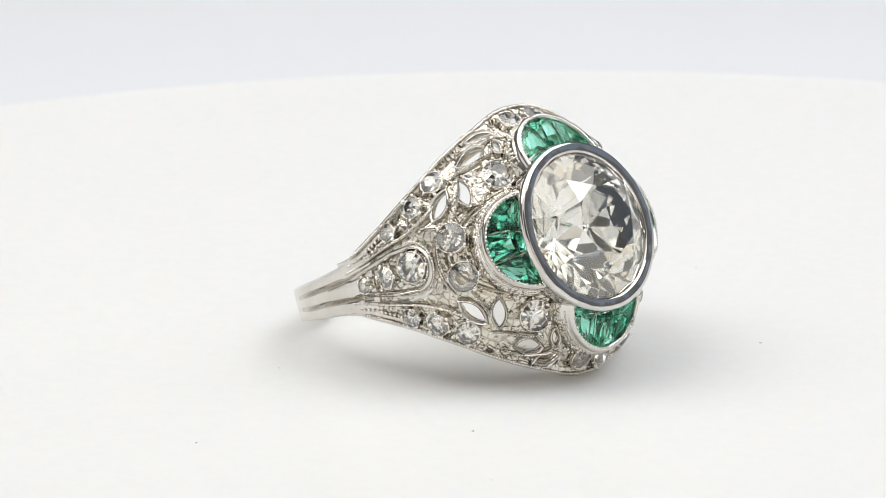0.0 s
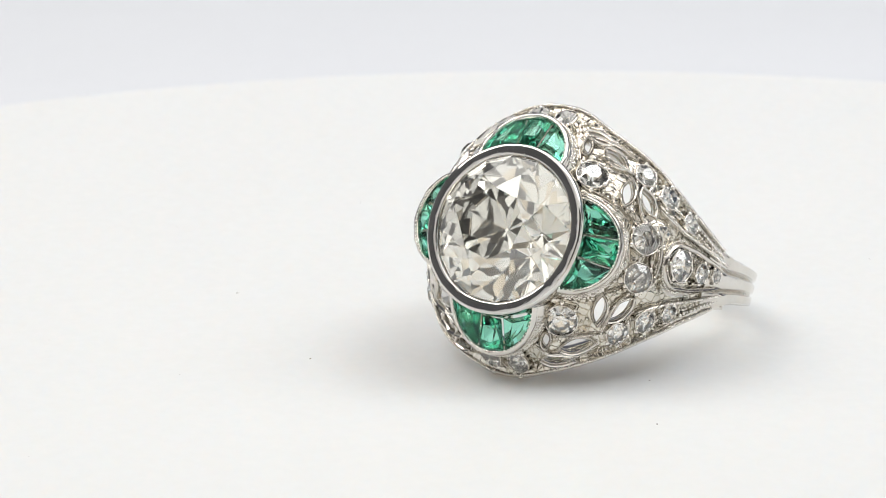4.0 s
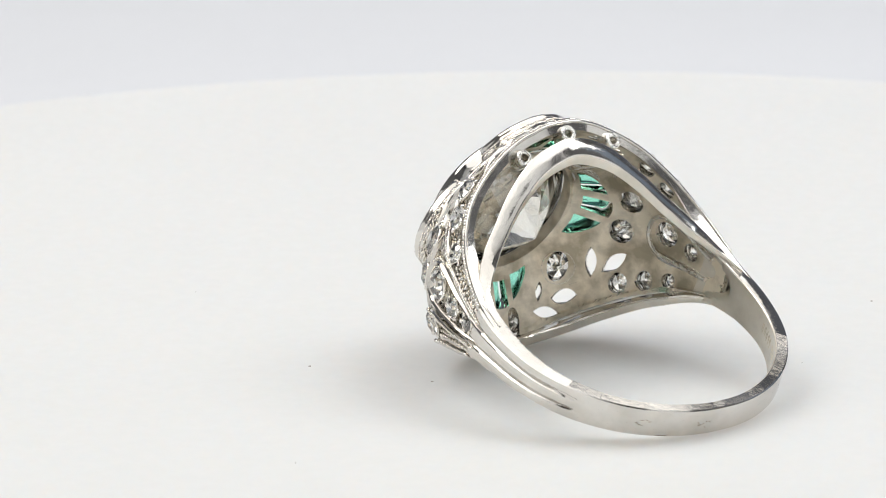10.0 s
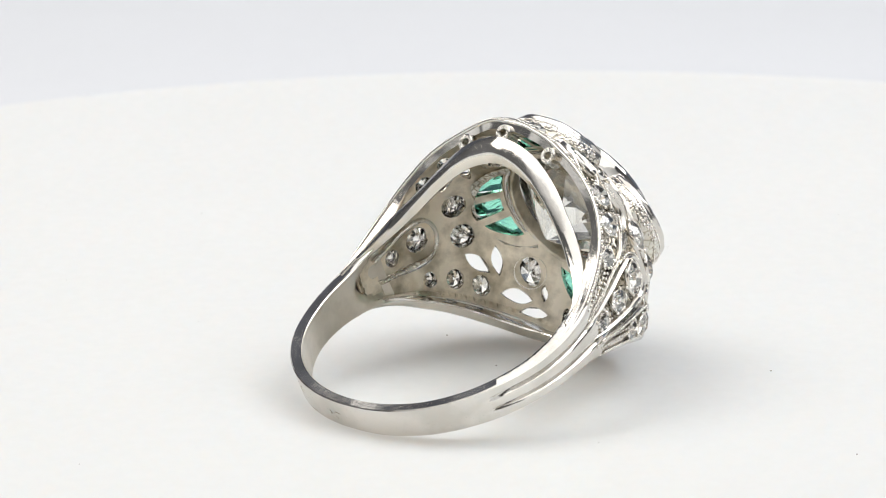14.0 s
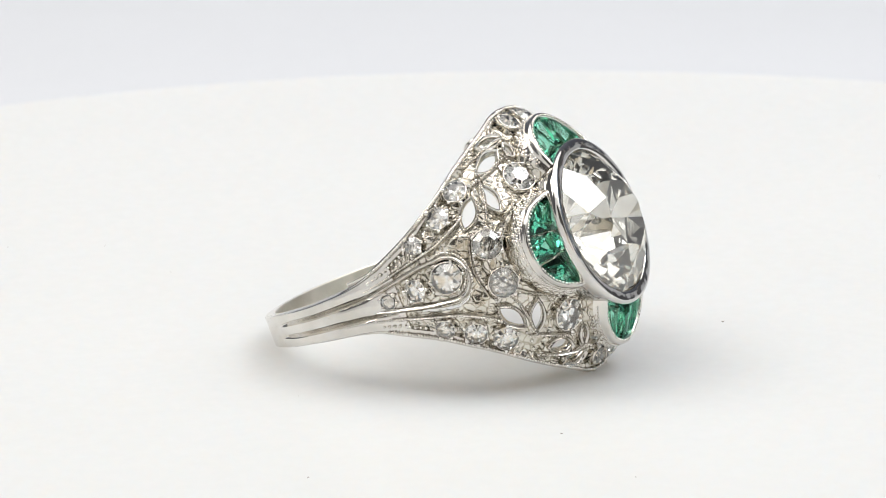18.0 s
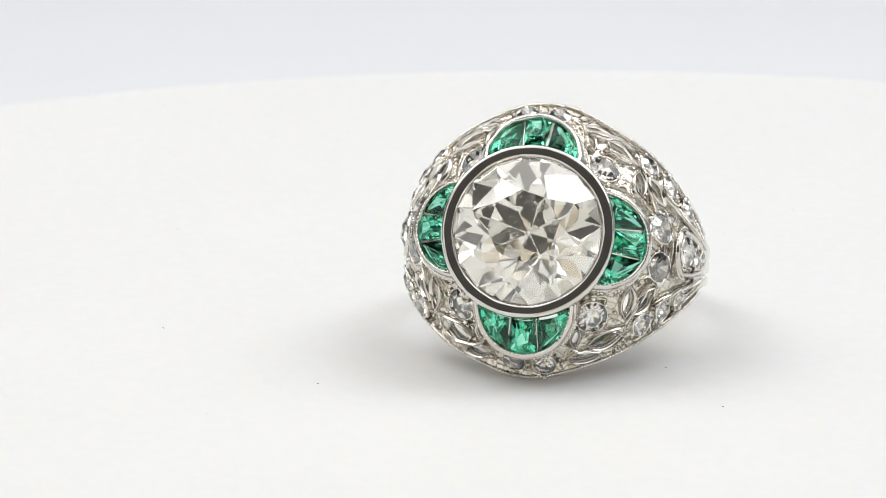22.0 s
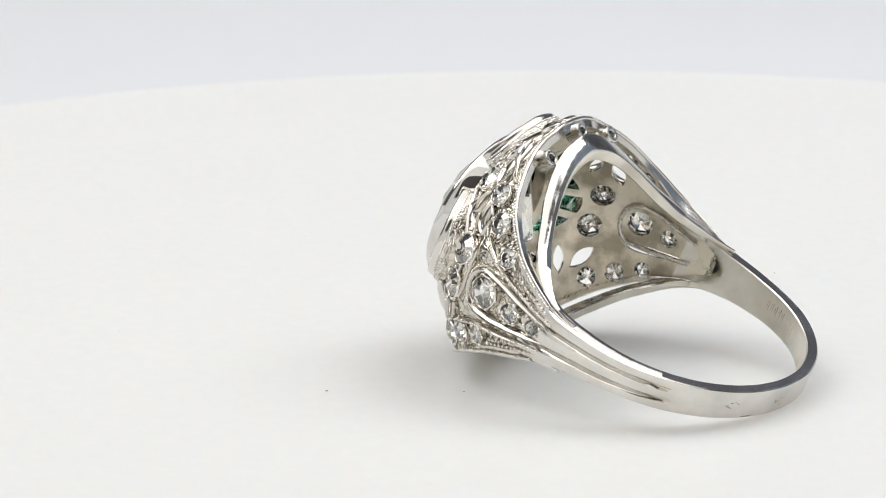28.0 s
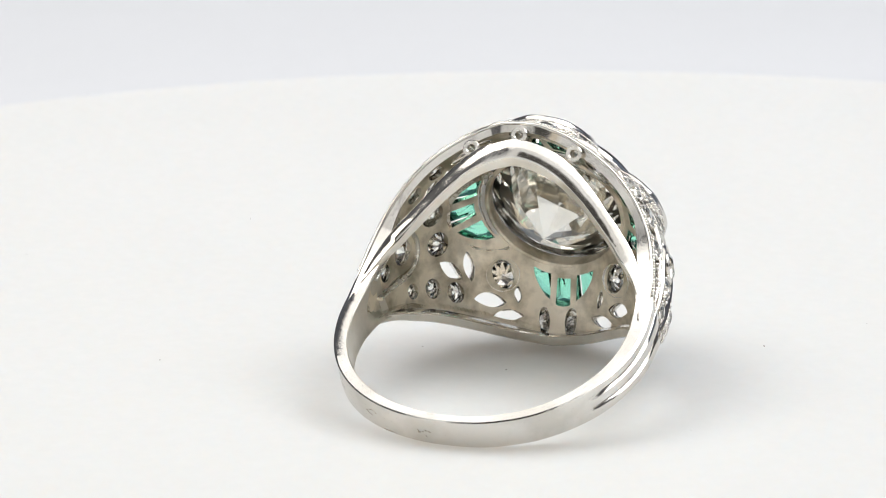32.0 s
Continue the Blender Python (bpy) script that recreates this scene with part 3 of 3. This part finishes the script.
def build_centre():
    bm = brilliant(4.66, 2.25, 1.74, 4.1, 0.12, 0.05, star=0.40, half=0.66)
    rnd = random.Random(21)
    for v in bm.verts:
        if abs(v.co.z) > 0.1:
            v.co += Vector((rnd.uniform(-0.025, 0.025), rnd.uniform(-0.025, 0.025), rnd.uniform(-0.015, 0.015) if abs(v.co.z - 1.74) > 0.01 else 0.0))
    bmesh.ops.triangulate(bm, faces=[f for f in bm.faces if len(f.verts) == 4])
    bm.transform(TILT @ Matrix.Translation((0, 0, 5.22)) @ Matrix.Rotation(radians(8), 4, "Z"))
    part("large_diamond", put(bm), DIAMOND, ring, "large faceted old-cut round diamond, faintly warm")


build_centre()


def frame_at(s, u, h=0.0, spin=0.0):
    n = up_at(s, u)
    t = (surf(s + 0.05, u) - surf(s - 0.05, u)).normalized()
    b = n.cross(t)
    m = Matrix.Identity(4)
    p = surf(s, u, h)
    for i in range(3):
        m[i][0], m[i][1], m[i][2], m[i][3] = t[i], b[i], n[i], p[i]
    return m @ Matrix.Rotation(spin, 4, "Z")


def bead_template(radius):
    bm = bmesh.new()
    bmesh.ops.create_icosphere(bm, subdivisions=1, radius=radius)
    out = [v.co.copy() for v in bm.verts], [[v.index for v in f.verts] for f in bm.faces]
    bm.free()
    return out


BEAD_V, BEAD_F = bead_template(1.0)


class Beads:
    """Gathers many grains into one mesh."""

    def __init__(self):
        self.v, self.f = [], []

    def add(self, p, r, flat=1.0):
        i0 = len(self.v)
        q = LIE @ Vector(p)
        self.v += [tuple(q + Vector((c.x * random.uniform(0.7, 1.25), c.y * random.uniform(0.7, 1.25), c.z * random.uniform(0.7, 1.25))) * (r * MM)) for c in BEAD_V]
        self.f += [[i0 + i for i in f] for f in BEAD_F]

    def line(self, pts, step, r, h=0.0):
        """Grains along a line of (girth, width)."""
        p3 = [surf(s, u, h) for s, u in pts]
        acc = 0.0
        for a, b in zip(p3, p3[1:]):
            ln = (b - a).length
            while acc <= ln:
                self.add(a.lerp(b, acc / ln if ln else 0), r * random.uniform(0.65, 1.2))
                acc += step
            acc -= ln

    def make(self, name, mat, parent, label):
        me = bpy.data.meshes.new(name)
        me.from_pydata(self.v, [], self.f)
        ob = new(name, me)
        ob.parent = parent
        finish(ob, mat, 80)
        return tagged(ob, label, kind="stuff")


def build_small_stones():
    bm = single_cut(0.53, 0.27, 0.17, 0.43)
    bm.transform(Matrix.Scale(MM, 4))
    me = bpy.data.meshes.new("diamond")
    bm.to_mesh(me)
    bm.free()
    me.materials.append(SMALL_DIAMOND)
    # seat: a thin turned collar
    cb = bmesh.new()
    lathe(cb, [(0.51, -0.10), (0.515, 0.02), (0.53, 0.035), (0.548, 0.01), (0.568, -0.34)], 24)
    bmesh.ops.recalc_face_normals(cb, faces=cb.faces[:])
    cb.transform(Matrix.Scale(MM, 4))
    seat = bpy.data.meshes.new("collar")
    cb.to_mesh(seat)
    cb.free()
    seat.materials.append(BEADED)
    for p in seat.polygons:
        p.use_smooth = True
    rnd = random.Random(3)
    grains = Beads()
    for s, u, d in STONES:
        f = frame_at(s, u, 0.05, rnd.uniform(0, 1)) @ pose(0, 0, 0, rnd.uniform(-5, 5), rnd.uniform(-5, 5)) @ Matrix.Diagonal((d, d, d, 1))
        m = LIE @ f @ Matrix.Scale(1 / MM, 4)
        st = piece("diamond", me, m, ring)
        piece("collar", seat, Matrix.Identity(4), st)
        n = 6
        a0 = rnd.uniform(0, 1)
        for k in range(n):
            a = a0 + 2 * math.pi * k / n
            grains.add(surf(s + 0.56 * d * math.cos(a), u + 0.56 * d * math.sin(a), 0.03), 0.165 * rnd.uniform(0.75, 1.2))
    grains.make("grain_setting", BEADED, ring, "small platinum grains that hold the stones")


build_small_stones()


def tube_along(bm, pts3, normals, width, height, taper=0.0):
    """A rounded rib through points, with its foot along the normals; it may run out thin over a length at both ends."""
    secs = []
    run = [0.0]
    for a, b in zip(pts3, pts3[1:]):
        run.append(run[-1] + (b - a).length)
    w0, h0 = width, height
    for i, p in enumerate(pts3):
        a, b = pts3[max(0, i - 1)], pts3[min(len(pts3) - 1, i + 1)]
        t = (b - a).normalized()
        n = normals[i]
        if taper:
            f = min(1.0, 0.12 + min(run[i], run[-1] - run[i]) / taper)
            width, height = w0 * f, h0 * f
        side = t.cross(n).normalized()
        secs.append([p + side * (width / 2 * math.cos(q)) + n * (height * math.sin(q)) for q in np.linspace(0, 2 * math.pi, 8, endpoint=False)])
    sweep(bm, None, secs)


def rib(name, pts, width, height, mat, label="", h=0.0, taper=0.0):
    bm = bmesh.new()
    tube_along(bm, [surf(s, u, h) for s, u in pts], [up_at(s, u) for s, u in pts], width, height, taper)
    return part(name, put(bm), mat, ring, label, sharp=60)


def emerald_mesh(q, poly, cut):
    """A hand-cut emerald: coarse uneven facets between girdle and table, and a short keel below."""
    bm = bmesh.new()
    n = len(poly)
    girdle = [[bm.verts.new(lobe_at(q, x, y, h)) for x, y in shrink(poly, 0.985)] for h in (-0.30, -0.20)]
    table = []
    for k in range(0, n, 2):
        x, y = shrink(poly, cut.uniform(0.48, 0.66))[k]
        table.append(bm.verts.new(lobe_at(q, x + cut.uniform(-0.06, 0.06), y + cut.uniform(-0.06, 0.06), 0.05 + cut.uniform(-0.03, 0.03))))
    m = len(table)
    cx, cy = sum(x for x, y in poly) / n, sum(y for x, y in poly) / n
    keel = [bm.verts.new(lobe_at(q, cx + cut.uniform(-0.15, 0.15), cy + dy, -1.05 + cut.uniform(-0.1, 0.1))) for dy in (-0.28, 0.28)]
    for k in range(n):
        j = (k + 1) % n
        bm.faces.new((girdle[0][k], girdle[0][j], girdle[1][j], girdle[1][k]))
        own = (k // 2) % m
        bm.faces.new((girdle[1][k], girdle[1][j], table[own]))
        if k % 2 == 1:
            bm.faces.new((girdle[1][j], table[(own + 1) % m], table[own]))
        end = [0 if poly[i][1] < cy else 1 for i in (k, j)]
        bm.faces.new((girdle[0][j], girdle[0][k], keel[end[0]]))
        if end[0] != end[1]:
            bm.faces.new((girdle[0][j], keel[end[0]], keel[end[1]]))
    c = bm.verts.new(sum((v.co for v in table), Vector()) / m + (lobe_at(q, cx, cy, 0.03) - lobe_at(q, cx, cy, 0.0)))
    for k in range(m):
        bm.faces.new((table[k], table[(k + 1) % m], c))
    return bm


def build_petals():
    cut = random.Random(17)
    outlines = emerald_outlines()
    grains = Beads()
    for q in range(4):
        bm = bmesh.new()
        secs = []
        prof = [(2.80, -0.5), (2.81, -0.06), (2.86, 0.05), (2.93, 0.12), (3.03, 0.12), (3.10, 0.04), (3.13, -0.10), (3.14, -0.26), (3.19, -0.31), (3.24, -0.42), (3.29, -0.62), (3.36, -0.90), (3.42, -1.5), (2.90, -1.5)]
        for a in np.linspace(-0.07, math.pi + 0.07, 44):
            secs.append([lobe_at(q, r * math.cos(a), LOBE_C + r * math.sin(a), h) for r, h in prof])
        sweep(bm, None, secs)
        # bars between the stones
        for sx in (-1, 1):
            rows = []
            for x, y in ((sx * 0.76, 5.3), (sx * 0.93, 7.12)):
                rows.append([lobe_at(q, x + dx, y, h) for dx, h in ((-0.025, -0.8), (-0.025, -0.42), (0.025, -0.42), (0.025, -0.8))])
            sweep(bm, None, rows)
        wear(bm, 0.05, 1.7)
        petal = part("petal_bezel", put(bm), POLISHED, ring, "half-round platinum petal rim holding three emeralds", sharp=50)
        # below the rim the foot is chased like the dome
        petal.data.materials.append(ENGRAVED)
        for f in petal.data.polygons:
            if f.index < 43 * len(prof) and 10 <= f.index % len(prof) < 13:
                f.material_index = 1
        for _ in range(210):
            a, k = cut.uniform(0.12, math.pi - 0.12), cut.random()
            grains.add(lobe_at(q, (3.25 + 0.12 * k) * math.cos(a), LOBE_C + (3.25 + 0.12 * k) * math.sin(a), -0.46 - 0.44 * k), cut.uniform(0.04, 0.12))
        for a in np.arange(0.02, math.pi - 0.02, 0.085):
            grains.add(lobe_at(q, 2.88 * math.cos(a), LOBE_C + 2.88 * math.sin(a), 0.09), 0.095)
        # a beaded line steps down the outside of the petal
        for a in np.arange(0.1, math.pi - 0.1, 0.055):
            grains.add(lobe_at(q, 3.21 * math.cos(a), LOBE_C + 3.21 * math.sin(a), -0.34), 0.085)
        for poly in outlines:
            part("emerald", put(emerald_mesh(q, poly, cut)), EMERALD, petal, "bluish-green hand-cut emerald with uneven facets")
    grains.make("petal_milgrain", BEADED, ring, "fine beaded edges inside and round the petal rims")


build_petals()


def build_gallery():
    """Rails along the finger hole on both edges, and the small drilled rings that tie them to the dome."""
    RAIL = [(0, 7.75), (2, 7.25), (3.3, 6.6), (5, 5.35), (6.6, 3.95), (7.6, 3.08), (8.3, 2.3), (8.7, 1.85), (9.2, 1.6)]
    rx, ry = smoothed(RAIL, 9.2, 2.2)
    for sy in (-1, 1):
        bm = bmesh.new()
        secs = []
        for a in np.linspace(-1.52, 1.52, 69):
            w0 = 8.85 * math.sin(a)
            uc = float(np.interp(w0, rx, ry)) - 0.30
            end = max(0.0, min(1.0, (abs(a) - 0.75) / 0.6))
            hw = 0.58 - 0.30 * end - 0.12 * max(0.0, min(1.0, (abs(a) - 1.2) / 0.3))
            ht = hw - 0.20 * (1 - end)
            # its outer face leans over towards the tip of the dome
            lean = 0.62 * math.exp(-(w0 / 4.2) ** 2)
            sec = []
            for r, du in ((8.5, -0.78 * hw + 0.1), (8.6, -0.78 * hw), (9.66, -0.78 * hw), (9.78, -0.78 * hw + 0.1), (9.88, 0.0), (9.93, 0.5 * ht), (9.88, 0.86 * ht), (9.78, ht), (8.58, ht), (8.5, ht - 0.08)):
                back = max(0.0, abs(a) - 1.0) / 0.62
                if r > 9.4:
                    # broad over the finger, narrow down the sides
                    r -= 0.42 * min(1.0, max(0.0, (abs(a) - 0.30) / 0.4))
                r += 0.28 * end
                if r < 9.0:
                    r += 0.36 * math.exp(-(w0 / 4.2) ** 2)
                r = 9.22 + (r - 9.22) * (1 - 0.85 * max(0.0, min(1.0, (abs(a) - 1.0) / 0.4)))
                sec.append(Vector((r * math.sin(a) - 0.2 * back, sy * (uc + du + lean * (r - 9.16)) + 0.25 * back, V0 + (r - 1.05) * math.cos(a))))
            secs.append(sec)
        sweep(bm, None, secs)
        wear(bm, 0.02, 0.9)
        rail = part("gallery_rail", put(bm), POLISHED, ring, "smooth platinum rail along the edge of the finger hole", sharp=40)
        # the face towards the finger is dull
        rail.data.materials.append(SOFT)
        for poly in rail.data.polygons:
            if poly.index % 10 == 9:
                poly.material_index = 1
        if sy < 0:
            continue
        for w0, u0, v0 in ((-0.12, 8.1, 0.86), (3.12, 7.1, 0.56), (-3.62, 7.1, 0.56)):
            bm = bmesh.new()
            lathe(bm, [(0.25, -0.75), (0.25, 0.26), (0.31, 0.31), (0.47, 0.31), (0.54, 0.24), (0.54, -0.75)], 24)
            ax = Vector((0, 0.80 * sy, -0.60)).normalized()
            rot = ax.to_track_quat("Z", "Y").to_matrix().to_4x4()
            bm.transform(Matrix.Translation((w0, sy * u0, v0)) @ rot)
            part("gallery_ring", put(bm), SATIN, ring, "small drilled platinum ring between rail and dome", sharp=40)


build_gallery()


def build_shoulders():
    """Solid side walls that carry the polished side face from the band up to the gallery."""
    for sy in (-1, 1):
        for sx in (-1, 1):
            bm = bmesh.new()
            secs = []
            for s in np.linspace(12.0, 21.0, 34):
                e = edge(s) + float(np.interp(s, [12.0, 16.5, 18.0, 21.0], [0.012, 0.008, -0.03, -0.16]))
                bot = -float(np.interp(s, [12.0, 14.5, 17.5, 21.0], [0.55, 1.05, 1.0, 0.78]))
                wd = float(np.interp(s, [12.0, 13.5, 21.0], [0.25, 0.5, 0.4]))
                secs.append([surf(sx * s, sy * u, h) for u, h in ((e - wd, -0.12), (e - 0.06, -0.12), (e, -0.18), (e, bot + 0.06), (e - 0.06, bot), (e - wd, bot))])
            sweep(bm, None, secs)
            part("shoulder_wall", put(bm), POLISHED, ring, "polished side wall between band and gallery", sharp=40)


build_shoulders()


def build_ornament():
    mil = Beads()
    for sy in (-1, 1):
        # beaded outer edge
        ln = [(s, sy * (edge(s) - 0.12)) for s in np.linspace(-17.2, 17.2, 120)]
        mil.line(ln, 0.19, 0.115, 0.02)
        rib("edge_wire", [(s, sy * (edge(s) - 0.02)) for s in np.linspace(-17.6, 17.6, 90)], 0.26, 0.12, POLISHED, h=-0.10, taper=1.2)
        for sx in (-1, 1):
            # inner line of the row of three stones
            row = [(10.25, 3.45), (10.7, 3.1), (11.4, 2.75), (12.4, 2.25), (13.6, 1.95), (15.0, 1.62), (16.6, 1.2), (17.8, 0.95)]
            row = [(sx * a, sy * b) for a, b in row]
            rib("row_wire", row, 0.26, 0.33, POLISHED, h=-0.2, taper=1.6)
            mil.line(row, 0.18, 0.10, 0.10)
            grit = [(sx * a, sy * b) for a, b in ((13.9, 2.75), (15.0, 2.25), (16.2, 1.75), (17.4, 1.4))]
            mil.line(grit, 0.34, 0.13, 0.02)
            mil.line([(a, b - sy * 0.35) for a, b in grit[:-1]], 0.36, 0.11, 0.02)
    for sx in (-1, 1):
        # curved rib between the paired stones and the drop loop
        arch = [(sx * (10.72 - 0.115 * b * b), b + 0.05) for b in np.linspace(-2.25, 2.25, 17)]
        rib("arch_rib", arch, 0.24, 0.35, POLISHED, "curved polished rib behind the paired stones", h=-0.19, taper=1.0)
        mil.line([(a - sx * 0.2, b) for a, b in arch], 0.17, 0.085, 0.04)
        # drop-shaped loop round the three shoulder stones
        loop = []
        for a in np.linspace(-1.75, 1.75, 19):
            loop.append((sx * (12.35 - 1.26 * math.cos(a)), 0.1 + 1.36 * math.sin(a)))
        loop = [(sx * 18.6, -0.36), (sx * 17.6, -0.48), (sx * 16.5, -0.68), (sx * 15.0, -0.94), (sx * 13.7, -1.16)] + loop + [(sx * 13.7, 1.36), (sx * 15.0, 1.10), (sx * 16.5, 0.80), (sx * 17.6, 0.56), (sx * 18.6, 0.42)]
        rib("drop_loop", loop, 0.40, 0.40, POLISHED, "polished drop-shaped loop round the shoulder stones", h=-0.20, taper=2.6)
        hollow = [(a, 0.1 + (b - 0.1) * 1.12) for a, b in loop[2:-2]]
        rib("hollow_rim", hollow, 0.30, 0.20, SATIN, "raised rim round the hollow inside the shoulder", h=-0.72)
        out = [(sx * 12.3 + (a - sx * 12.3) * 1.16, 0.1 + (b - 0.1) * 1.22) for a, b in loop[5:-5]]
        mil.line(out, 0.18, 0.095, 0.04)
        inner = [(sx * 12.3 + (a - sx * 12.3) * 0.86, 0.1 + (b - 0.1) * 0.80) for a, b in loop[5:-5]]
        mil.line(inner, 0.18, 0.08, 0.06)
    for lf in LEAVES:
        o = leaf_outline(lf[0], lf[1], lf[2], lf[3], lf[4] + 0.16, 7)
        rib("leaf_rim", o + [o[0]], 0.25, 0.30, POLISHED, h=-0.22)
        o = leaf_outline(lf[0], lf[1], lf[2], lf[3], lf[4] + 0.26, 7)
        mil.line(o[:8] if random.random() < 0.6 else o + [o[0]], 0.16, 0.07, -0.01)
    # stems between the leaves, with a beaded back
    for sx in (-1, 1):
        for sy in (-1, 1):
            for line in (((9.3, 2.0), (8.75, 3.0), (8.45, 4.2), (8.35, 5.2)), ((8.9, 5.0), (7.6, 5.35), (6.4, 5.75), (5.1, 5.95)), ((8.6, 6.3), (7.0, 6.85), (5.2, 7.05), (3.6, 6.75)), ((7.2, 2.2), (6.9, 3.0), (6.6, 3.6))):
                stem = [(sx * a, sy * b) for a, b in line]
                rib("stem", stem, 0.25, 0.36, POLISHED, h=-0.22, taper=0.9)
                mil.line(stem, 0.17, 0.07, 0.07)
    # wire round each petal
    for q in range(4):
        pts = []
        for a in np.linspace(0.05, math.pi - 0.05, 26):
            pts.append(lobe_map(q, 3.42 * math.cos(a), LOBE_C + 3.42 * math.sin(a)))
        rib("petal_wire", pts, 0.16, 0.30, POLISHED, h=-0.16)
    # grain ground between the stones
    taken = [(a, b, 0.54 * d + 0.16) for a, b, d in STONES]
    cuts = [leaf_outline(lf[0], lf[1], lf[2], lf[3], lf[4] + 0.6, 6) for lf in LEAVES]
    rnd = random.Random(11)
    done = []
    for _ in range(5200):
        a, b = rnd.uniform(-17.6, 17.6), rnd.uniform(-8.5, 8.5)
        e = edge(a)
        if abs(b) > e - 0.35 or math.hypot(float(np.interp(abs(a), _sg, _wg)), b) < 5.6:
            continue
        w0 = float(np.interp(abs(a), _sg, _wg))
        if min(math.hypot(w0 - LOBE_C, b), math.hypot(w0, abs(b) - LOBE_C)) < 3.55:
            continue
        if 10.2 < abs(a) < 13 and 1.35 < abs(b) < 2.5:
            continue
        if any((a - x) ** 2 + (b - y) ** 2 < r * r for x, y, r in taken):
            continue
        if any((a - x) ** 2 + (b - y) ** 2 < 0.075 for x, y in done):
            continue
        if abs(a) < 12.5 and rnd.random() > 0.6:
            continue
        p = np.array([[a, b]])
        if any(inside(c, p)[0] for c in cuts):
            continue
        done.append((a, b))
        mil.add(surf(a, b, -0.27 + rnd.uniform(-0.04, 0.06)), rnd.uniform(0.07, 0.14))
    mil.make("milgrain", BEADED, ring, "fine beaded platinum edging over the dome")


build_ornament()


def motions():
    rows = []
    steps = int(SECONDS * 4)
    for k in range(steps + 1):
        t = k / 4
        rows.append((t, pose(0, 0, 0, 0, 0, TURN * t)))
    walk(ring, rows)
    walk(turntable, rows)


motions()
